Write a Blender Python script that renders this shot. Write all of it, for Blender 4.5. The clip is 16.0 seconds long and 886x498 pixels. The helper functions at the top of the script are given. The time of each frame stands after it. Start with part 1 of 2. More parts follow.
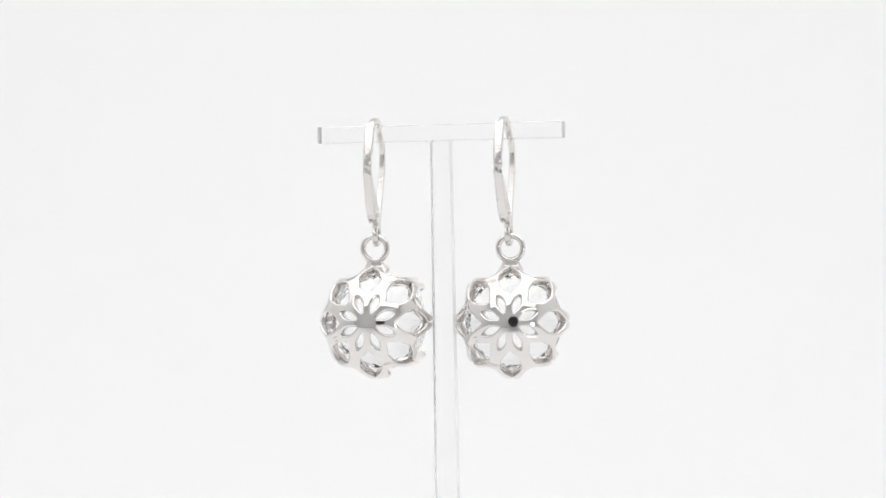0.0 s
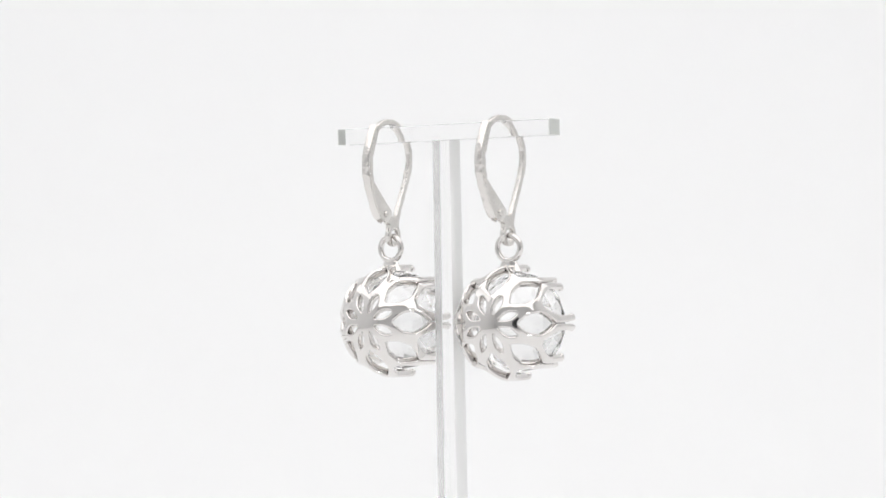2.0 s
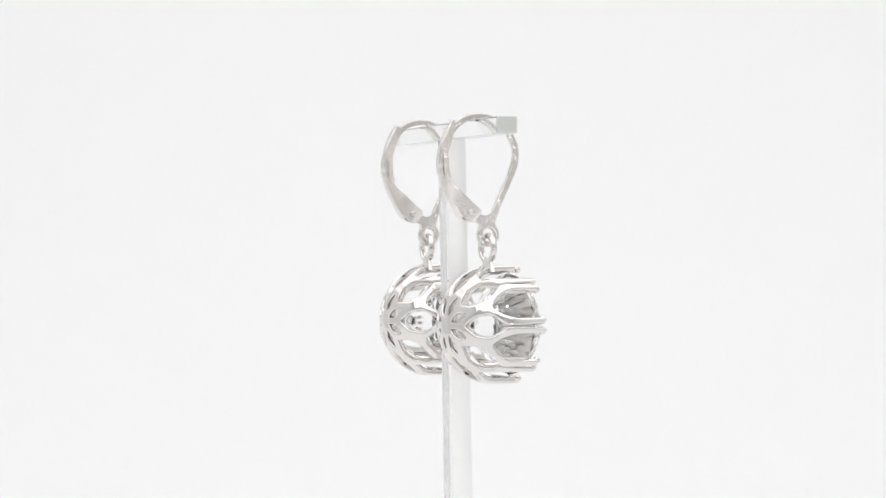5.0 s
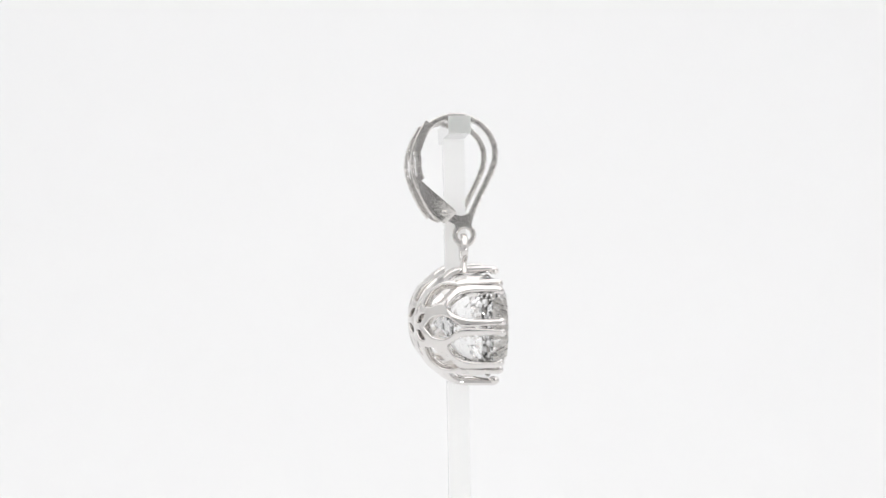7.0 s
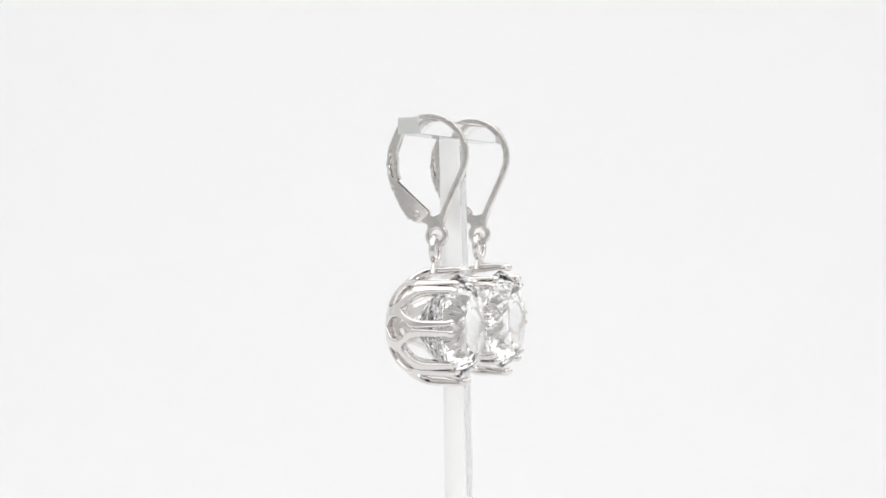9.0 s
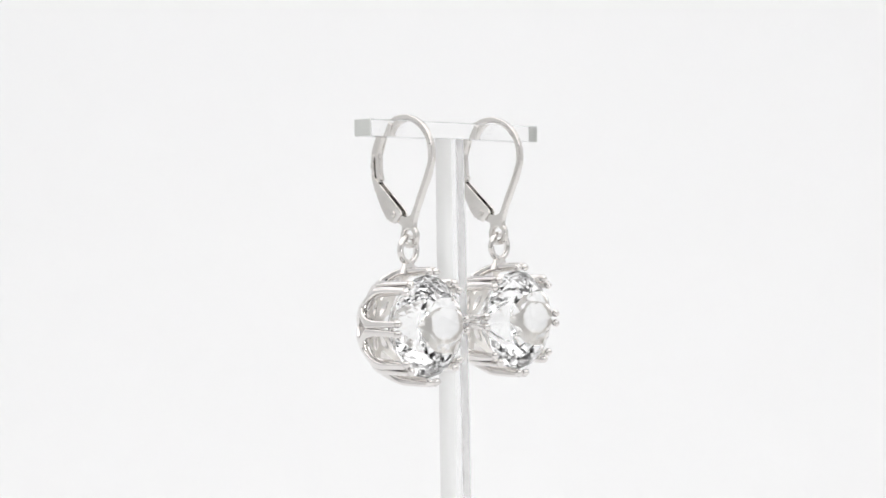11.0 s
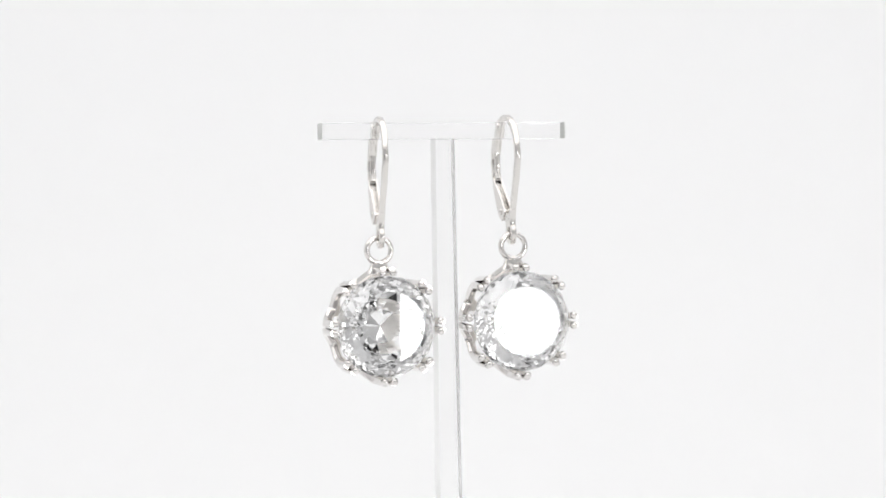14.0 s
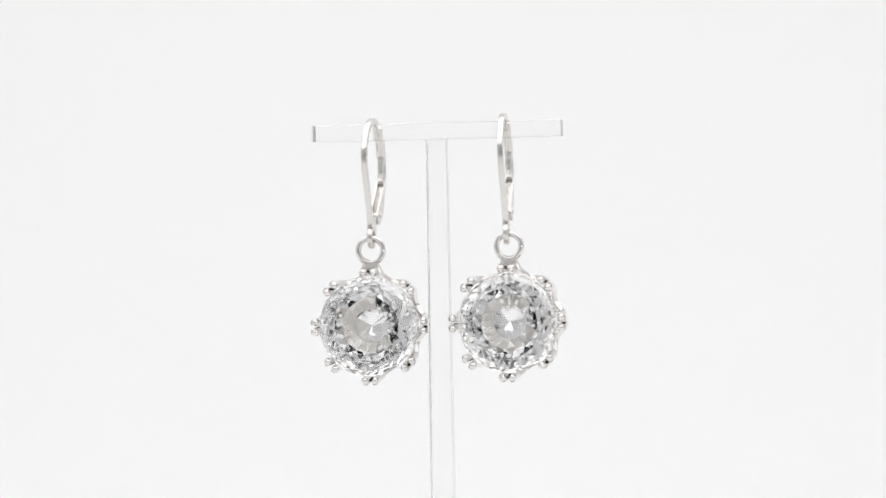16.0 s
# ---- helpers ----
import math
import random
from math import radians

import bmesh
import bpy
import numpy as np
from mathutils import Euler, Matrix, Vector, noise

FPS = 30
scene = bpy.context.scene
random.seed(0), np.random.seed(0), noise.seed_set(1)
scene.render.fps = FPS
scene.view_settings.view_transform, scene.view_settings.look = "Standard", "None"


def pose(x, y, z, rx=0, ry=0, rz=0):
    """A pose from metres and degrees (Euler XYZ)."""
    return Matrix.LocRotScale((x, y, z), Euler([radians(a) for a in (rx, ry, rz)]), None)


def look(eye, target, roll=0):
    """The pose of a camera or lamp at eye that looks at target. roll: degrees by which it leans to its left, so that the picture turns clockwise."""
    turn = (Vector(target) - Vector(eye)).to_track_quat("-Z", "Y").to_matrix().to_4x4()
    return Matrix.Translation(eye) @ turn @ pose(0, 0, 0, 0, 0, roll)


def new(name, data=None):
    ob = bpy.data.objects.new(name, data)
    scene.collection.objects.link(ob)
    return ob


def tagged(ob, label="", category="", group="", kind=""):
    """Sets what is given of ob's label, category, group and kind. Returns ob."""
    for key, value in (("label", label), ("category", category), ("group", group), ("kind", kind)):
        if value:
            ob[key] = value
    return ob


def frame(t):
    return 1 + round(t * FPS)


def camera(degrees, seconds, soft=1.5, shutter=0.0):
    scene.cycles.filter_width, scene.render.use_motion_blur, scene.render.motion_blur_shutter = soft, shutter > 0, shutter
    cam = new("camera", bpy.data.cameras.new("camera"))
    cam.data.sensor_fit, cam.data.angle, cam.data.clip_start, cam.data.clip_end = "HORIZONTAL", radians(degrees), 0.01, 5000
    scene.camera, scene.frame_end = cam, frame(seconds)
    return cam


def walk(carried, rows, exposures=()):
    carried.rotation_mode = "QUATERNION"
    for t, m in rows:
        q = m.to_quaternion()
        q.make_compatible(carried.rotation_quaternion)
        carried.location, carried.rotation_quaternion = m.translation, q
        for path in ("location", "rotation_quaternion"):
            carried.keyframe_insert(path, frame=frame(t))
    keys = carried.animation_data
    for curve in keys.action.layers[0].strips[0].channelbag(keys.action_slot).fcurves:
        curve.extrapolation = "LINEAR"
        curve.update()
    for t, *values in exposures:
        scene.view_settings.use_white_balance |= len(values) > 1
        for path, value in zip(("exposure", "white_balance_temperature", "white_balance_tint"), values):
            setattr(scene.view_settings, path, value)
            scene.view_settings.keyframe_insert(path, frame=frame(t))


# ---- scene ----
MM = 0.001
# camera on a fixed tripod, 312 mm in front of the turntable's axis
cam = camera(23.2, 16.0, soft=1.6)
EYE = pose(0, -311.7 * MM, 0, 90, 0, 0) @ pose(0, 0, 0, 0, 0, -1.05)
walk(cam, [(0, EYE), (16, EYE)])

# the turntable: clockwise seen from above, at a steady pace
AXIS_X = -0.316 * MM
TURN_START, TURN_RATE = 9.21, 11.167


def turned(t):
    return pose(AXIS_X, 0, 0, 0, 0, -(TURN_START + TURN_RATE * t))


# ---- world and lamps ----
world = bpy.data.worlds.new("studio")
scene.world = world
world.use_nodes = True
world.node_tree.nodes["Background"].inputs[0].default_value = (0.9, 0.95, 1, 1)
world.node_tree.nodes["Background"].inputs[1].default_value = 0.02


def softbox(name, eye, target, wide, high, watts, colour=(1, 1, 1)):
    lamp = bpy.data.lights.new(name, "AREA")
    lamp.shape, lamp.size, lamp.size_y = "RECTANGLE", wide, high
    lamp.energy, lamp.color = watts, colour
    ob = new(name, lamp)
    ob.matrix_world = look(eye, target)
    return ob


softbox("softbox_top", (0, 0.05, 0.52), (0, 0.05, 0), 1.0, 0.7, 2.04, (0.997, 0.991, 1))
softbox("softbox_backdrop", (0, 0.16, 0.46), (0, 0.62, -0.04), 0.70, 0.16, 0.27, (1, 1, 1))
for x in (-0.54, 0.54):
    softbox("softbox_wall", (x, 0.10, 0.42), (0, 0.1, -0.02), 0.8, 0.2, 0.3, (1, 1, 1))
softbox("side_lamp", (0.312, -0.454, -0.036), (0, 0, -0.012), 0.055, 0.045, 0.13, (1, 1, 1))
softbox("softbox_front", (0, -0.42, 0.44), (0, 0, 0), 1.0, 0.34, 1.3, (1, 1, 1))
scene.view_settings.exposure = -0.03


# ---- materials ----
def material(name, colour, rough=0.5, metal=0.0, ior=1.5, glass=0.0):
    m = bpy.data.materials.new(name)
    m.use_nodes = True
    b = m.node_tree.nodes["Principled BSDF"]
    b.inputs["Base Color"].default_value = (*colour, 1)
    b.inputs["Roughness"].default_value = rough
    b.inputs["Metallic"].default_value = metal
    b.inputs["IOR"].default_value = ior
    b.inputs["Transmission Weight"].default_value = glass
    return m


def node(m, kind, **values):
    n = m.node_tree.nodes.new(kind)
    for key, value in values.items():
        n.inputs[key].default_value = value
    return n


def grain(m, scale, depth, low, high, tint=None, second=9.0):
    """Relief at one size, uneven gloss at another, and a faint change of colour."""
    links, b = m.node_tree.links, m.node_tree.nodes["Principled BSDF"]
    place = node(m, "ShaderNodeTexCoord")
    fine = node(m, "ShaderNodeTexNoise", Scale=scale, Detail=4.0, Roughness=0.6)
    wide = node(m, "ShaderNodeTexNoise", Scale=scale / second, Detail=3.0)
    links.new(place.outputs["Object"], fine.inputs["Vector"])
    links.new(place.outputs["Object"], wide.inputs["Vector"])
    bump = node(m, "ShaderNodeBump", Strength=1.0, Distance=depth)
    links.new(fine.outputs["Fac"], bump.inputs["Height"])
    links.new(bump.outputs["Normal"], b.inputs["Normal"])
    span = node(m, "ShaderNodeMapRange")
    span.inputs["From Min"].default_value, span.inputs["From Max"].default_value = 0.3, 0.7
    span.inputs["To Min"].default_value, span.inputs["To Max"].default_value = low, high
    links.new(wide.outputs["Fac"], span.inputs["Value"])
    links.new(span.outputs["Result"], b.inputs["Roughness"])
    if tint:
        mix = m.node_tree.nodes.new("ShaderNodeMix")
        mix.data_type = "RGBA"
        mix.inputs[6].default_value = b.inputs["Base Color"].default_value
        mix.inputs[7].default_value = (*tint, 1)
        links.new(wide.outputs["Fac"], mix.inputs[0])
        links.new(mix.outputs[2], b.inputs["Base Color"])
    return m


SILVER = grain(material("polished_silver", (0.81, 0.79, 0.775), 0.08, 1.0), 900, 0.000001, 0.02, 0.06, (0.74, 0.715, 0.695))
CAST = grain(material("unpolished_cast_silver", (0.92, 0.90, 0.87), 0.35, 1.0), 1500, 0.00001, 0.3, 0.5, (0.86, 0.83, 0.79))
WIRE = grain(material("worn_silver", (0.82, 0.80, 0.775), 0.2, 1.0), 2600, 0.00005, 0.06, 0.2, (0.66, 0.635, 0.605))
LEVER_SILVER = grain(material("stamped_silver", (0.84, 0.82, 0.80), 0.2, 1.0), 1900, 0.00008, 0.05, 0.18, (0.70, 0.67, 0.64))
CRYSTAL = material("colourless_crystal", (1, 1, 1), 0.0, 0.0, 1.63, 1.0)
ACRYLIC = grain(material("clear_acrylic", (1, 1, 1), 0.0, 0.0, 1.44, 1.0), 220, 0.000004, 0.0, 0.03)
SAWN = grain(material("frosted_acrylic_edge", (0.96, 0.97, 0.95), 0.55, 0.0, 1.44), 1500, 0.00001, 0.45, 0.65)
EDGE = grain(material("satin_acrylic_edge", (1, 1, 0.99), 0.5, 0.0, 1.44, 1.0), 700, 0.000006, 0.45, 0.65)


def let_light_through(m, share):
    """Frosted: part of the light that falls on the far side comes through."""
    links, nodes = m.node_tree.links, m.node_tree.nodes
    mix, thin = nodes.new("ShaderNodeMixShader"), node(m, "ShaderNodeBsdfTranslucent", Color=(0.97, 0.98, 0.96, 1))
    mix.inputs[0].default_value = share
    links.new(nodes["Principled BSDF"].outputs[0], mix.inputs[1])
    links.new(thin.outputs[0], mix.inputs[2])
    links.new(mix.outputs[0], nodes["Material Output"].inputs["Surface"])


let_light_through(SAWN, 0.7)
PAPER = grain(material("white_backdrop_paper", (0.9, 0.9, 0.9), 0.8), 900, 0.00001, 0.7, 0.9)
CLOTH = grain(material("white_tent_cloth", (0.8, 0.8, 0.8), 0.9), 700, 0.00003, 0.8, 0.95)
# the front's dimness is put into this grey, for the silver to mirror
DIM_FRONT_CLOTH = grain(material("dim_front_cloth", (0.67, 0.67, 0.67), 0.9), 700, 0.00003, 0.8, 0.95)
BLACK = grain(material("black_lens_metal", (0.03, 0.03, 0.033), 0.4), 900, 0.00001, 0.3, 0.5)


# ---- mesh helpers ----
def mesh_of(name, verts, faces, material_, smooth=35):
    me = bpy.data.meshes.new(name)
    me.from_pydata([tuple(v) for v in verts], [], faces)
    bm = bmesh.new()
    bm.from_mesh(me)
    bmesh.ops.remove_doubles(bm, verts=bm.verts, dist=1e-7)
    bmesh.ops.recalc_face_normals(bm, faces=bm.faces)
    bm.to_mesh(me)
    bm.free()
    if smooth:
        me.polygons.foreach_set("use_smooth", [True] * len(me.polygons))
        me.set_sharp_from_angle(angle=radians(smooth))
    me.materials.append(material_)
    return me


def part(name, me, parent, m=None, label=""):
    ob = new(name, me)
    ob.parent = parent
    if m is not None:
        ob.matrix_basis = m
    return tagged(ob, label)


def box_mesh(name, x0, x1, y0, y1, z0, z1, material_, bevel=0.0, taper=1.0):
    """A box with bevelled edges; taper widens its lower end across x."""
    bm = bmesh.new()
    bmesh.ops.create_cube(bm, size=1)
    for v in bm.verts:
        k = taper if v.co.z < 0 else 1
        v.co = ((x0 + x1) / 2 + v.co.x * (x1 - x0) * k, (y0 + y1) / 2 + v.co.y * (y1 - y0), (z0 + z1) / 2 + v.co.z * (z1 - z0))
    if bevel:
        bmesh.ops.bevel(bm, geom=bm.edges[:], offset=bevel, segments=2, affect="EDGES", profile=0.5)
    me = bpy.data.meshes.new(name)
    bm.to_mesh(me)
    bm.free()
    me.materials.append(material_)
    return me


def spline(points, steps):
    """Catmull-Rom through 2D or 3D points."""
    pts = [Vector(p) for p in points]
    pts = [2 * pts[0] - pts[1], *pts, 2 * pts[-1] - pts[-2]]
    out = []
    for a, b, c, d in zip(pts, pts[1:], pts[2:], pts[3:]):
        for i in range(steps):
            t = i / steps
            out.append(0.5 * (2 * b + (c - a) * t + (2 * a - 5 * b + 4 * c - d) * t * t + (3 * b - a - 3 * c + d) * t ** 3))
    return [*out, pts[-2]]


def strip(name, path, thick, wide, material_, power=3.0, sides=14, closed=False, round_ends=True, wear=0.0):
    """A bar bent along a path in the y-z plane (mm); its section is a rounded oblong, wide across x. thick and wide may be functions of 0..1."""
    verts, faces = [], []
    n = len(path)
    for i, p in enumerate(path):
        a, b = path[(i - 1) % n if closed else max(i - 1, 0)], path[(i + 1) % n if closed else min(i + 1, n - 1)]
        along = (b - a).normalized()
        side = Vector((-along.y, along.x))
        f = i / (n - 1)
        th, wd = (thick(f) if callable(thick) else thick) / 2, (wide(f) if callable(wide) else wide) / 2
        if round_ends and not closed:
            k = 0.6 if i in (0, n - 1) else 1.0
            th, wd = th * k, wd * k
        for j in range(sides):
            c, s = math.cos(2 * math.pi * j / sides), math.sin(2 * math.pi * j / sides)
            c = math.copysign(abs(c) ** (2 / power), c)
            s = math.copysign(abs(s) ** (2 / power), s)
            q = p + side * th * s
            dent = wear * noise.noise((1.1 * q.x, 1.1 * q.y, 1.6 * wd * c)) + wear * 0.3 * noise.noise((4 * q.x, 4 * q.y, 4 * wd * c + 9))
            q = q + side * dent * (1 if s > 0 else -1)
            verts.append(((wd + dent) * c * MM, q.x * MM, q.y * MM))
    for i in range(n if closed else n - 1):
        for j in range(sides):
            k, l = (i + 1) % n, (j + 1) % sides
            faces.append((i * sides + j, i * sides + l, k * sides + l, k * sides + j))
    if not closed:
        faces += [tuple(range(sides)), tuple(range((n - 1) * sides, n * sides))]
    return mesh_of(name, verts, faces, material_, 40)


def plate(name, outline, x0, x1, material_, bevel=0.06):
    """A flat plate cut to an outline in the y-z plane (mm), between x0 and x1, with softened edges."""
    n = len(outline)
    mid = sum((Vector(p) for p in outline), Vector((0, 0))) / n
    rows = []
    for x, inset in ((x0, bevel), (x0 + bevel, 0), (x1 - bevel, 0), (x1, bevel)):
        rows.append([(x * MM, (p[0] + (mid.x - p[0]) * inset / 2) * MM, (p[1] + (mid.y - p[1]) * inset / 2) * MM) for p in outline])
    verts = [v for row in rows for v in row]
    faces = [(r * n + i, r * n + (i + 1) % n, (r + 1) * n + (i + 1) % n, (r + 1) * n + i) for r in range(3) for i in range(n)]
    faces += [tuple(range(n)), tuple(range(3 * n, 4 * n))]
    return mesh_of(name, verts, faces, material_, 40)


def lathe(name, profile, material_, sides=32, smooth=35):
    """Turned about the y axis from (y, r) in mm."""
    verts = [(r * MM * math.cos(2 * math.pi * j / sides), y * MM, r * MM * math.sin(2 * math.pi * j / sides)) for y, r in profile for j in range(sides)]
    faces = [(i * sides + j, i * sides + (j + 1) % sides, (i + 1) * sides + (j + 1) % sides, (i + 1) * sides + j) for i in range(len(profile) - 1) for j in range(sides)]
    return mesh_of(name, verts, faces, material_, smooth)


# ---- the place: a white product-photo tent ----
FLOOR = -95 * MM


def build_tent():
    # floor and back in one seamless sweep
    rows = [(-0.62, FLOOR), (0.30, FLOOR)]
    rows += [(0.30 + 0.3 * math.sin(radians(a)), FLOOR + 0.3 - 0.3 * math.cos(radians(a))) for a in range(6, 91, 6)]
    rows += [(0.60, 0.56)]
    n = len(rows)
    verts, faces = [], []
    for off in (0, 0.004):
        for i, (y, z) in enumerate(rows):
            a, b = rows[max(i - 1, 0)], rows[min(i + 1, n - 1)]
            d = Vector((b[0] - a[0], b[1] - a[1])).normalized()
            for x in (-0.56, 0.56):
                verts.append((x, y + d.y * off, z - d.x * off))
    for s in (0, 2 * n):
        faces += [(s + 2 * i, s + 2 * i + 1, s + 2 * i + 3, s + 2 * i + 2) for i in range(n - 1)]
    faces += [(2 * i, 2 * i + 2, 2 * n + 2 * i + 2, 2 * n + 2 * i) for i in range(n - 1)]
    faces += [(2 * i + 1, 2 * i + 3, 2 * n + 2 * i + 3, 2 * n + 2 * i + 1) for i in range(n - 1)]
    faces += [(0, 1, 2 * n + 1, 2 * n), (2 * n - 2, 2 * n - 1, 4 * n - 1, 4 * n - 2)]
    tagged(new("backdrop", mesh_of("backdrop", verts, faces, PAPER)), "seamless white paper backdrop sweeping up from the floor", "backdrop", kind="structure")
    for name, b, mat, words in (
            ("wall_left", (-0.58, -0.565, -0.62, 0.25, FLOOR - 0.01, 0.57), CLOTH, "white cloth side wall of a photo tent"),
            ("wall_right", (0.565, 0.58, -0.62, 0.25, FLOOR - 0.01, 0.57), CLOTH, "white cloth side wall of a photo tent"),
            ("wall_left_rear", (-0.58, -0.565, 0.25, 0.62, FLOOR - 0.01, 0.57), PAPER, "white paper side wall beside the backdrop"),
            ("wall_right_rear", (0.565, 0.58, 0.25, 0.62, FLOOR - 0.01, 0.57), PAPER, "white paper side wall beside the backdrop"),
            # added out of view: its grey stands in for a dimly lit front
            ("wall_front", (-0.58, 0.58, -0.64, -0.625, FLOOR - 0.01, 0.57), DIM_FRONT_CLOTH, "unseen grey front wall standing in for the tent's dim front"),
            ("ceiling", (-0.58, 0.58, -0.64, 0.62, 0.575, 0.59), CLOTH, "white cloth ceiling of a photo tent")):
        tagged(new(name, box_mesh(name, *b, mat)), words, name.split("_")[0], kind="structure")


build_tent()


def build_lens():
    """The black lens that shows as a dark spot in the polished domes."""
    y = -330
    ring = [(y + 14, 34), (y + 16, 36), (y + 16, 42), (y + 12, 45), (y - 296, 45), (y - 296, 0.5), (y - 6, 0.5), (y - 4, 32), (y + 14, 34)]
    lens = new("camera_lens")
    part("barrel", lathe("barrel", ring, BLACK, 48), lens)
    part("focus_ring", lathe("focus_ring", [(y - 20, 44.5), (y - 21, 47.5), (y - 50, 47.5), (y - 51, 44.5)], BLACK, 48), lens)
    return tagged(lens, "black camera lens reaching through the tent's front wall", "lens")


# ---- the stand ----
BAR_Y, BAR_THICK = 2.06, 3.06


def build_stand():
    stand = new("earring_stand")
    y0, y1 = (BAR_Y - BAR_THICK / 2) * MM, (BAR_Y + BAR_THICK / 2) * MM
    bar = part("crossbar", box_mesh("crossbar", -17.9 * MM, 17.78 * MM, y0, y1, 15.75 * MM, 18.11 * MM, ACRYLIC, 0.00006), stand)
    for x0, x1 in ((-18.06, -17.89), (17.77, 17.94)):
        part("cut_end", box_mesh("cut_end", x0 * MM, x1 * MM, y0, y1, 15.75 * MM, 18.11 * MM, SAWN, 0.00006), bar, None, "frosted sawn end")
    part("stem", box_mesh("stem", -1.40 * MM, 1.40 * MM, y0, y1, FLOOR, 15.745 * MM, ACRYLIC, 0.00004, 1.34), stand)
    for ob in stand.children:
        if ob.name.startswith("stem"):
            ob.data.materials.append(EDGE)
            for f in ob.data.polygons:
                f.material_index = int(abs(f.normal.x) > 0.3)
    return tagged(stand, "clear acrylic T-shaped earring stand on white paper", "earring stand")


# ---- the earrings ----
def line(*points):
    """Places in the hook's own plane: mm in front of and above the ring's centre."""
    return [Vector(p) for p in points]


HOOK = line((0.68, 3.66), (1.59, 5.86), (2.98, 8.61), (4.14, 11.04), (4.65, 12.93), (4.52, 14.67), (3.68, 16.43), (2.28, 17.8), (0.71, 18.5), (-0.87, 18.73), (-2.69, 18.44), (-4.13, 17.6), (-5.27, 16.12), (-5.86, 14.75), (-6.12, 13.6), (-5.98, 12.4), (-5.98, 11.2), (-5.62, 9.9))
LEVER = line((-4.7, 18.09), (-5.67, 16.6), (-6.5, 14.72), (-6.93, 12.75), (-6.81, 10.85), (-6.21, 8.86), (-5.22, 6.78), (-4.3, 5.18), (-3.76, 4.54))
FLANGE = line((-6.65, 10.7), (-5.75, 9.85), (-4.1, 8.3), (-1.1, 5.6), (-0.88, 5.11), (-2.29, 3.8), (-3.23, 4.13), (-4.47, 5.34), (-5.55, 7.26))
CLIP = line((-4.85, 18.25), (-4.23, 17.76), (-4.89, 15.96), (-5.81, 13.6), (-6.6, 13.69), (-6.66, 14.64), (-5.83, 16.61))
YOKE = line((-2.77, 5.47), (-1.43, 5.05), (-0.17, 4.71), (0.94, 5.08), (1.43, 5.71), (1.9, 5.38), (1.48, 4.44), (1.23, 3.49), (1.37, 2.86), (0.91, 3.18), (-0.52, 3.21), (-1.08, 2.9), (-1.15, 3.54), (-2.09, 4.03), (-2.86, 4.76))
RIVET = line((-2.54, 5.15))[0]
EYELET = line((0.17, 2.01))[0]

DOME_Y, DOME_DEEP, DOME_R = 0.3, 7.26, 8.18
WALL = 1.25
CENTRE_Z = -10.74


def dome_rows():
    """The basket's outline from hub to prong end: arc length, y, r and the outward normal (mm)."""
    pts = []
    for i in range(0, 361):
        a = radians(i / 4)
        pts.append((DOME_Y - DOME_DEEP * math.cos(a), DOME_R * math.sin(a) ** 0.95))
    for i in range(1, 91):
        f = i / 90
        pts.append((DOME_Y + 3.9 * f, DOME_R + 0.14 * f - 0.08 * f * f))
    s, out = 0.0, []
    for i, p in enumerate(pts):
        if i:
            s += math.dist(p, pts[i - 1])
        a, b = pts[max(i - 1, 0)], pts[min(i + 1, len(pts) - 1)]
        d = Vector((b[0] - a[0], b[1] - a[1])).normalized()
        out.append((s, p[0], p[1], -d.y, d.x))
    return out


def lozenge(s):
    wide = 1.72 * math.sin(math.pi * (s - 4.2) / 6.3) ** 1.02 if 4.2 < s < 10.5 else 0.0
    groove = 0.05 + 0.3 * (max(s - 11.5, 0) / 5) ** 1.6 if s > 10 else 0.0
    return max(wide, groove)


def leaf(s):
    if s < 6:
        return 0.58 * max(math.sin(math.pi * ((s - 1.45) / 3.1) ** 1.1), 0) ** 0.9 if 1.45 < s < 4.55 else 0.0
    if s > 8.6:
        f = min((s - 8.6) / 4.2, 1)
        return 2.1 * (1 - (1 - f) ** 2.2) ** 0.8
    return 0.0


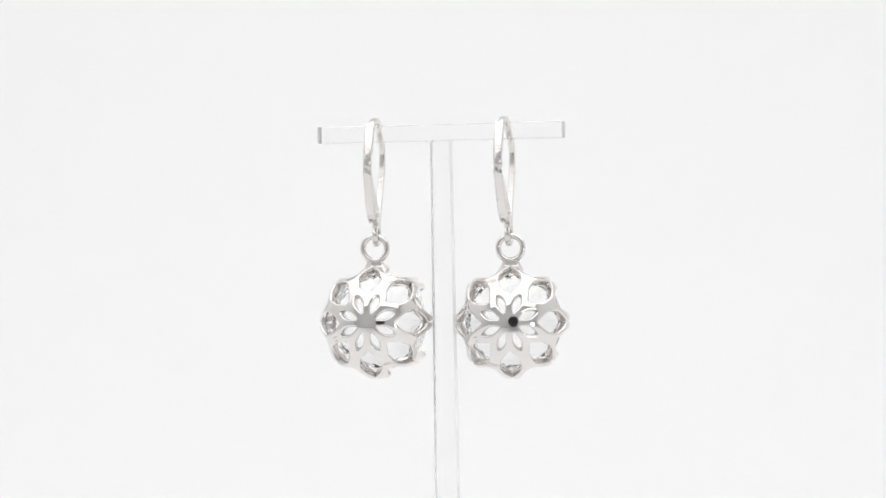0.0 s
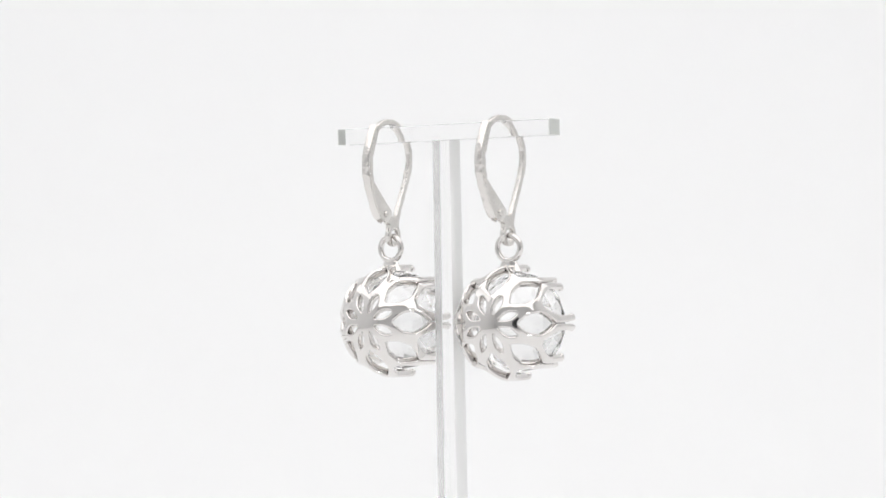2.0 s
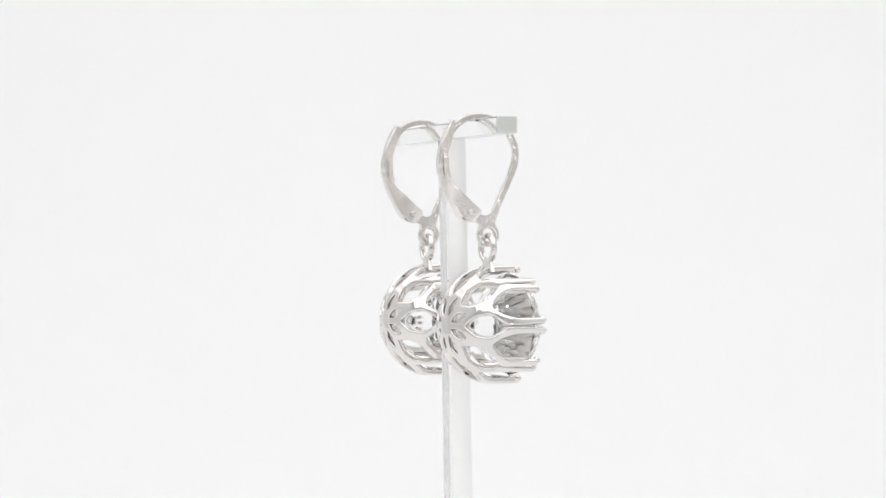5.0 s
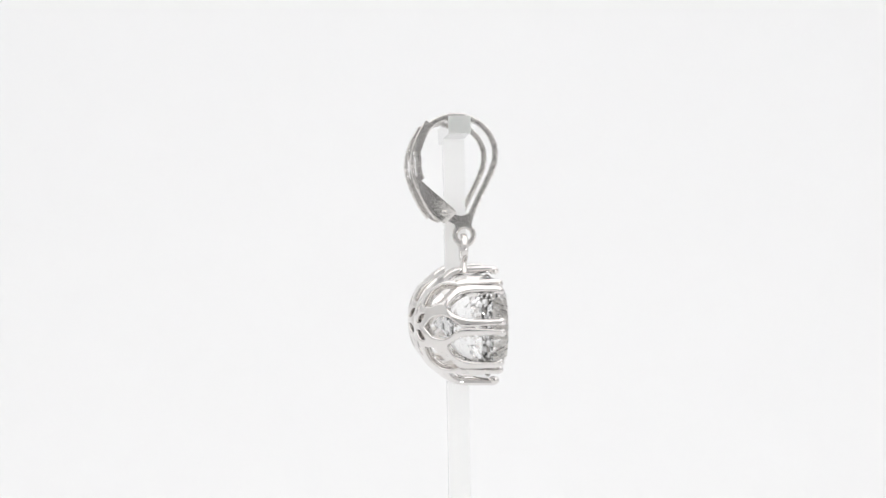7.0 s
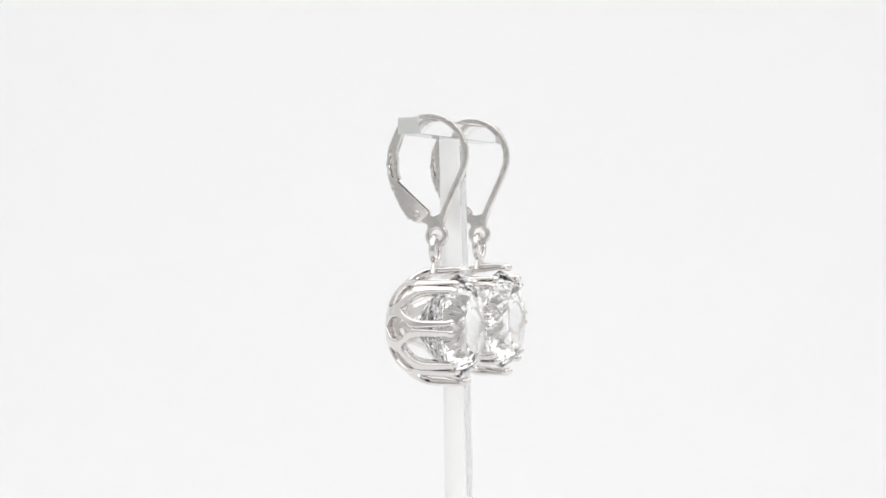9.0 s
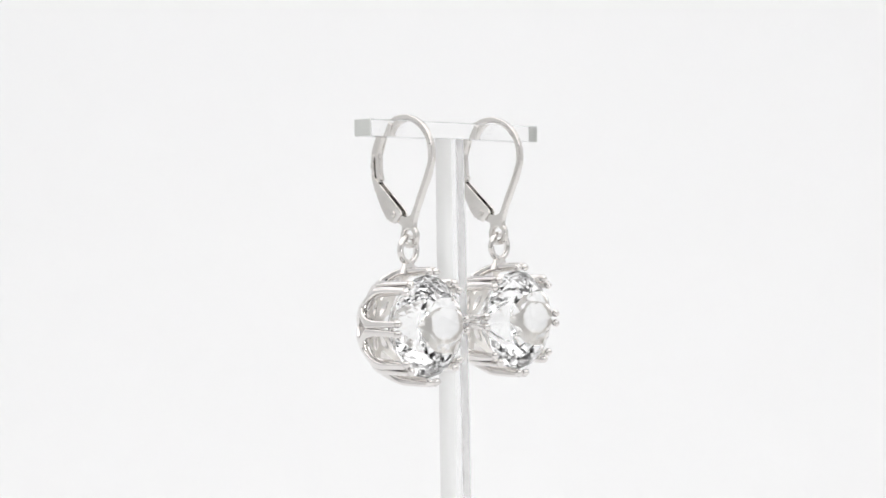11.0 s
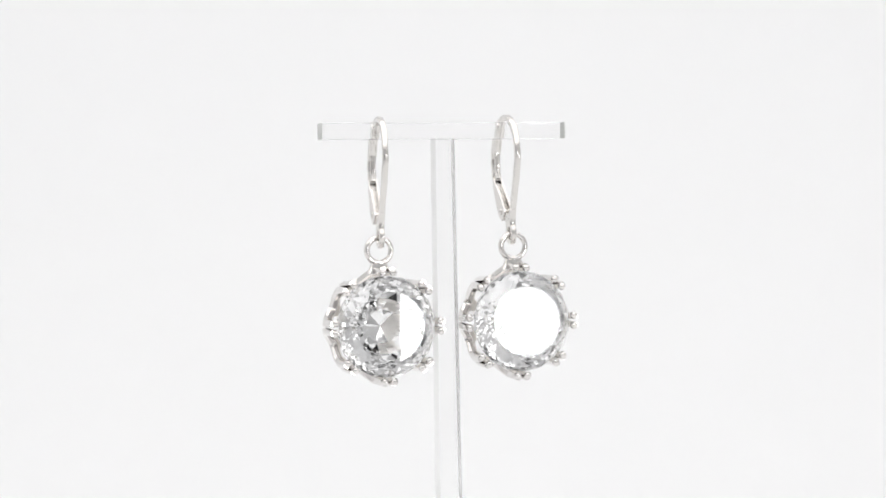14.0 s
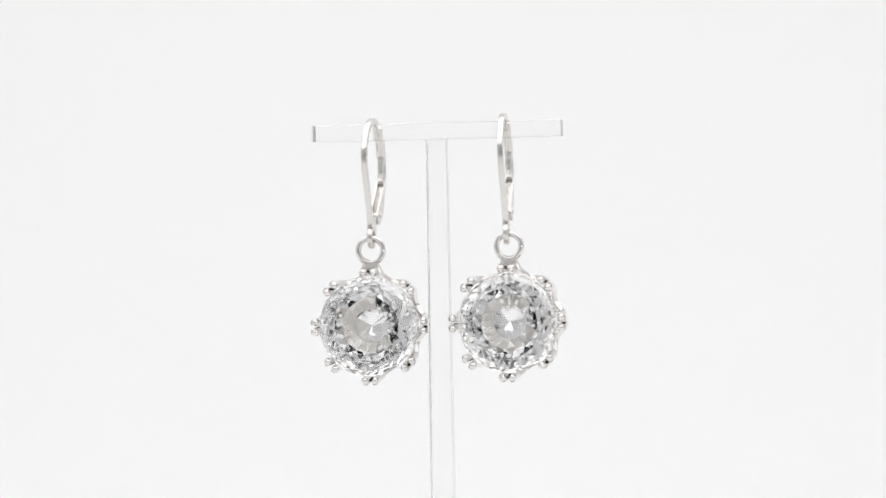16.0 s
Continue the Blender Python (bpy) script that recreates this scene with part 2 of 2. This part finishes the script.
def basket_mesh():
    """A dome of silver pierced by eight leaves and eight lozenges, ending in eight pairs of prongs."""
    table = dome_rows()
    end = table[-1][0]
    marks = sorted({0.02, 1.45, 4.2, 4.55, 8.6, 10.5, end})
    stops = []
    for a, b in zip(marks, marks[1:]):
        n = max(4, int((b - a) / 0.16))
        stops += [a + (b - a) * (1 - math.cos(math.pi * i / n)) / 2 for i in range(n)]
    stops.append(end)
    cols = 8
    verts, faces = [], []

    def at(s):
        for a, b in zip(table, table[1:]):
            if s <= b[0]:
                f = (s - a[0]) / (b[0] - a[0])
                return [p + (q - p) * f for p, q in zip(a, b)]
        return table[-1]

    rows = []
    for s in stops:
        _, y, r, ny, nr = at(s)
        r = max(r, 0.02)
        half = r * math.pi / 8
        lo, hi = lozenge(s), leaf(s)
        lo, hi = min(lo, half * 0.62), half - min(hi, half * 0.8)
        hi = max(hi, min(lo + 0.82, half)) if s > 6 else hi
        thin = WALL * (1 - 0.38 * max(0, (s - 13) / (end - 13)))
        flare = 0.18 * min(max((s - 6) / 5, 0), 1)
        rows.append((s, flare, y, r, ny, nr, lo, hi, lo > 1e-4, half - hi > 1e-4, thin))
    for k in range(16):
        base = k // 2 * math.pi / 4
        sign = 1 if k % 2 else -1
        loops = []
        for s, flare, y, r, ny, nr, lo, hi, open_lo, open_hi, thin in rows:
            loop = []
            rim = min(0.26, (hi - lo) * 0.4)
            outer, inner = [], []
            for c in range(cols + 1):
                f = c / cols
                w = lo + (hi - lo) * (1 - math.cos(math.pi * f)) / 2
                drop = 0.0
                if open_lo and w - lo < rim:
                    drop = max(drop, rim - math.sqrt(max(rim * rim - (rim - (w - lo)) ** 2, 0)))
                if open_hi and hi - w < rim:
                    drop = max(drop, rim - math.sqrt(max(rim * rim - (rim - (hi - w)) ** 2, 0)))
                ang = base + sign * w / r
                for lst, off in ((outer, -drop), (inner, -thin + drop * 0.5)):
                    rr, yy = max(r + nr * off, 0.01), y + ny * off
                    wob = 0.03 * noise.noise((0.9 * r * math.cos(ang), 0.9 * y, 0.9 * r * math.sin(ang))) + flare * math.cos(8 * ang)
                    lst.append(((rr + wob) * MM * math.cos(ang), (yy) * MM, (rr + wob) * MM * math.sin(ang)))
            loops.append((outer, inner, open_lo, open_hi))
        start = len(verts)
        wide = 2 * (cols + 1)
        for outer, inner, _, _ in loops:
            verts += outer + inner
        for i in range(len(loops) - 1):
            p, q = start + i * wide, start + (i + 1) * wide
            for c in range(cols):
                faces.append((p + c, p + c + 1, q + c + 1, q + c))
                d = cols + 1 + c
                faces.append((p + d, q + d, q + d + 1, p + d + 1))
            if loops[i][2] or loops[i + 1][2]:
                faces.append((p, q, q + cols + 1, p + cols + 1))
            if loops[i][3] or loops[i + 1][3]:
                faces.append((p + cols, p + 2 * cols + 1, q + 2 * cols + 1, q + cols))
        q = start + (len(loops) - 1) * wide
        faces += [(q + c, q + c + 1, q + cols + 2 + c, q + cols + 1 + c) for c in range(cols)]
    me = mesh_of("basket", verts, faces, SILVER, 42)
    # the polishing wheel does not reach the inside
    me.materials.append(CAST)
    middle = Vector((0, DOME_Y * MM, 0))
    for f in me.polygons:
        if f.normal.dot((f.center - middle).normalized()) < -0.5:
            f.material_index = 1
    return me


GIRDLE_Y, GEM_R = 3.2, 7.2


def gem_mesh():
    """A round cut stone: rings of corners, each turned half a step from the last, joined by flat facets."""
    n = 18
    rng = random.Random(7)
    rings = [(5.62, 5.0, 0.0), (5.07, 5.75, 0.5), (4.32, 6.50, 0.0), (3.32, GEM_R, 0.5), (3.10, GEM_R, 0.5),
             (1.85, 6.20, 0.0), (0.40, 5.10, 0.5), (-0.64, 4.00, 0.0), (-1.76, 2.40, 0.5)]
    verts, faces = [], []
    for y, r, turn in rings:
        for j in range(n):
            girdle = r == GEM_R
            a = 2 * math.pi * (j + turn + (0 if girdle else rng.uniform(-0.05, 0.05))) / n
            q = r + (0 if girdle else rng.uniform(-0.06, 0.06))
            h = y + (0 if girdle or y > 5.6 else rng.uniform(-0.045, 0.045))
            verts.append((q * MM * math.cos(a), h * MM, q * MM * math.sin(a)))
    verts.append((0, -3.78 * MM, 0))
    faces.append(tuple(range(n)))
    for i in range(len(rings) - 1):
        p, q = i * n, (i + 1) * n
        for j in range(n):
            k = (j + 1) % n
            if rings[i][2] == rings[i + 1][2]:
                faces.append((p + j, p + k, q + k, q + j))
            elif rings[i][2] == 0:
                faces += [(p + j, p + k, q + j), (p + k, q + k, q + j)]
            else:
                faces += [(p + j, q + k, q + j), (p + j, p + k, q + k)]
    last = (len(rings) - 1) * n
    faces += [(last + j, last + (j + 1) % n, len(verts) - 1) for j in range(n)]
    return mesh_of("gemstone", verts, faces, CRYSTAL, 0)


def ball_mesh():
    """A prong's rounded end, lying a little inwards over the stone."""
    bm = bmesh.new()
    bmesh.ops.create_uvsphere(bm, u_segments=14, v_segments=9, radius=0.6 * MM)
    for v in bm.verts:
        v.co.x *= 0.92
        v.co.y *= 1.15
        v.co.z *= 0.95
    for f in bm.faces:
        f.smooth = True
    me = bpy.data.meshes.new("prong_tip")
    bm.to_mesh(me)
    bm.free()
    me.materials.append(SILVER)
    return me


def ring_path(r, n=40, cy=0.0, cz=0.0):
    return [Vector((cy + r * math.cos(2 * math.pi * i / n), cz + r * math.sin(2 * math.pi * i / n))) for i in range(n)]


MESHES = {}


def earring_meshes():
    MESHES["hook"] = strip("ear_wire", spline(HOOK, 10), 0.86, 0.84, WIRE, 6.0, 20, wear=0.05)
    MESHES["lever"] = strip("lever", spline(LEVER, 16), lambda f: 0.6, lambda f: 1.1 + 0.12 * min(f / 0.35, 1), LEVER_SILVER, 3.6, 28, wear=0.09)
    MESHES["flange"] = plate("flange", FLANGE, -0.14, 0.14, WIRE, 0.05)
    MESHES["clip"] = plate("clip", CLIP, -0.12, 0.12, WIRE, 0.05)
    MESHES["mark"] = box_mesh("stamped_mark", -0.09 * MM, 0.09 * MM, -0.28 * MM, 0.28 * MM, -0.05 * MM, 0.05 * MM, WIRE, 0.00002)
    MESHES["yoke"] = plate("yoke", YOKE, -0.42, 0.42, WIRE, 0.1)
    MESHES["eyelet"] = strip("eyelet", ring_path(1.29, 36, EYELET.x, EYELET.y), 0.76, 0.8, WIRE, 4.0, 16, True)
    crimp = [Vector(p) for p in ((-6.75, 0), (-6.2, 0.5), (-5.75, 0.2), (-5.7, -0.25), (-6.2, -0.3))]
    MESHES["crimp"] = plate("crimp", crimp, -0.44, 0.44, WIRE, 0.1)
    rivet = [(-0.88, 0.02), (-0.88, 0.3), (-0.80, 0.44), (-0.74, 0.48), (0.74, 0.48), (0.80, 0.44), (0.88, 0.3), (0.88, 0.02)]
    MESHES["rivet"] = lathe("rivet", rivet, WIRE, 18)
    MESHES["bail"] = strip("bail", ring_path(1.79), 0.84, 0.95, SILVER, 2.2, 14, True)
    MESHES["neck"] = lathe("neck", [(-3.3, 1.9), (-2.85, 1.66), (-2.45, 1.42), (-2.1, 1.28), (-1.8, 1.16), (-1.62, 1.0), (-1.45, 0.5)], SILVER, 20)
    MESHES["basket"] = basket_mesh()
    MESHES["gem"] = gem_mesh()
    MESHES["tip"] = ball_mesh()


def build_earring(hook_x, hook_yaw, gem_yaw, drop_yaw, drop_tilt, hook_lean, gem_spin):
    """Its origin is the centre of the ring above the stone; +y is the way the stone faces."""
    ear = new("earring")
    h = pose(hook_x * MM, 0, -0.12 * MM, 0, hook_lean, hook_yaw)
    part("ear_wire", MESHES["hook"], ear, h, "bent silver ear wire")
    lever = part("lever", MESHES["lever"], ear, h, "worn silver closing lever with a stamped mark")
    for x in (-0.51, 0.51):
        part("flange", MESHES["flange"], lever, pose(x * MM, 0, 0))
        part("clip", MESHES["clip"], lever, pose(x * 0.92 * MM, 0, 0))
    for i in range(3):
        a, b = LEVER[4], LEVER[6]
        p = a.lerp(b, 0.2 + 0.3 * i)
        lean = math.degrees(math.atan2(b.y - a.y, b.x - a.x))
        part("stamped_mark", MESHES["mark"], lever, pose(0, (p.x - 0.32) * MM, (p.y - 0.14) * MM, lean, 0, 0) @ pose(0, 0, 0, 0, 0, 90))
    part("crimp", MESHES["crimp"], lever, pose(0, 0, 13.75 * MM))
    part("crimp", MESHES["crimp"], lever, pose(0, 0.15 * MM, 10.05 * MM))
    part("yoke", MESHES["yoke"], ear, h)
    part("eyelet", MESHES["eyelet"], ear, h)
    part("rivet", MESHES["rivet"], ear, h @ pose(0, RIVET.x * MM, RIVET.y * MM, 0, 0, 90))
    d = pose(0, 0, 0, drop_tilt, 0, drop_yaw)
    part("bail", MESHES["bail"], ear, d @ pose(0, 0, 0, 0, 0, 90), "polished silver ring")
    part("neck", MESHES["neck"], ear, d @ Matrix.Diagonal((1, 0.38, 1, 1)) @ pose(0, 0, 0, 90, 0, 0))
    s = d @ pose(0, 0, CENTRE_Z * MM)
    basket = part("basket", MESHES["basket"], ear, s, "polished silver basket pierced in a flower pattern")
    for k in range(8):
        for off in (-0.72, 0.72):
            a = k * 45 + math.degrees(off / 7.6)
            part("prong_tip", MESHES["tip"], basket, pose(0, 0, 0, 0, -a, 0) @ pose(7.74 * MM, 4.22 * MM, 0, 0, 0, 12))
    a = math.asin((5.4 / DOME_R) ** (1 / 0.95))
    m = pose(0, 0, 0, 0, 155, 0) @ pose(5.4 * MM, (DOME_Y - DOME_DEEP * math.cos(a)) * MM, 0, 0, 0, math.degrees(a) - 90)
    for z, wide in ((-0.28, 0.42), (0.28, 0.3)):
        part("hallmark", MESHES["mark"], basket, m @ pose(0, 0, z * MM, 0, 0, 90) @ Matrix.Diagonal((1, wide / 0.28, 1, 1)), "small stamped hallmark")
    g = pose(0, 0, 0, -0.3, 0, gem_yaw) @ pose(0, 0, CENTRE_Z * MM, 0, gem_spin, 0)
    part("gemstone", MESHES["gem"], ear, g, "round faceted colourless crystal")
    return tagged(ear, "silver leverback earring with round faceted colourless crystal", "earring", "pair of earrings")


stand = build_stand()
earring_meshes()
EARRINGS = [(build_earring(-0.2, -3.0, 2.5, 4.0, -0.8, -0.7, 0), (9.79, 2.72, -0.02)), (build_earring(0.25, 0.0, 2.1, -1.0, -0.8, 0.9, 101), (-10.15, 2.42, 0.23))]
build_lens()


def motions():
    times = [i * 0.5 for i in range(33)]
    walk(stand, [(t, turned(t)) for t in times])
    for ear, (x, y, z) in EARRINGS:
        walk(ear, [(t, turned(t) @ pose(x * MM, y * MM, z * MM)) for t in times])


motions()
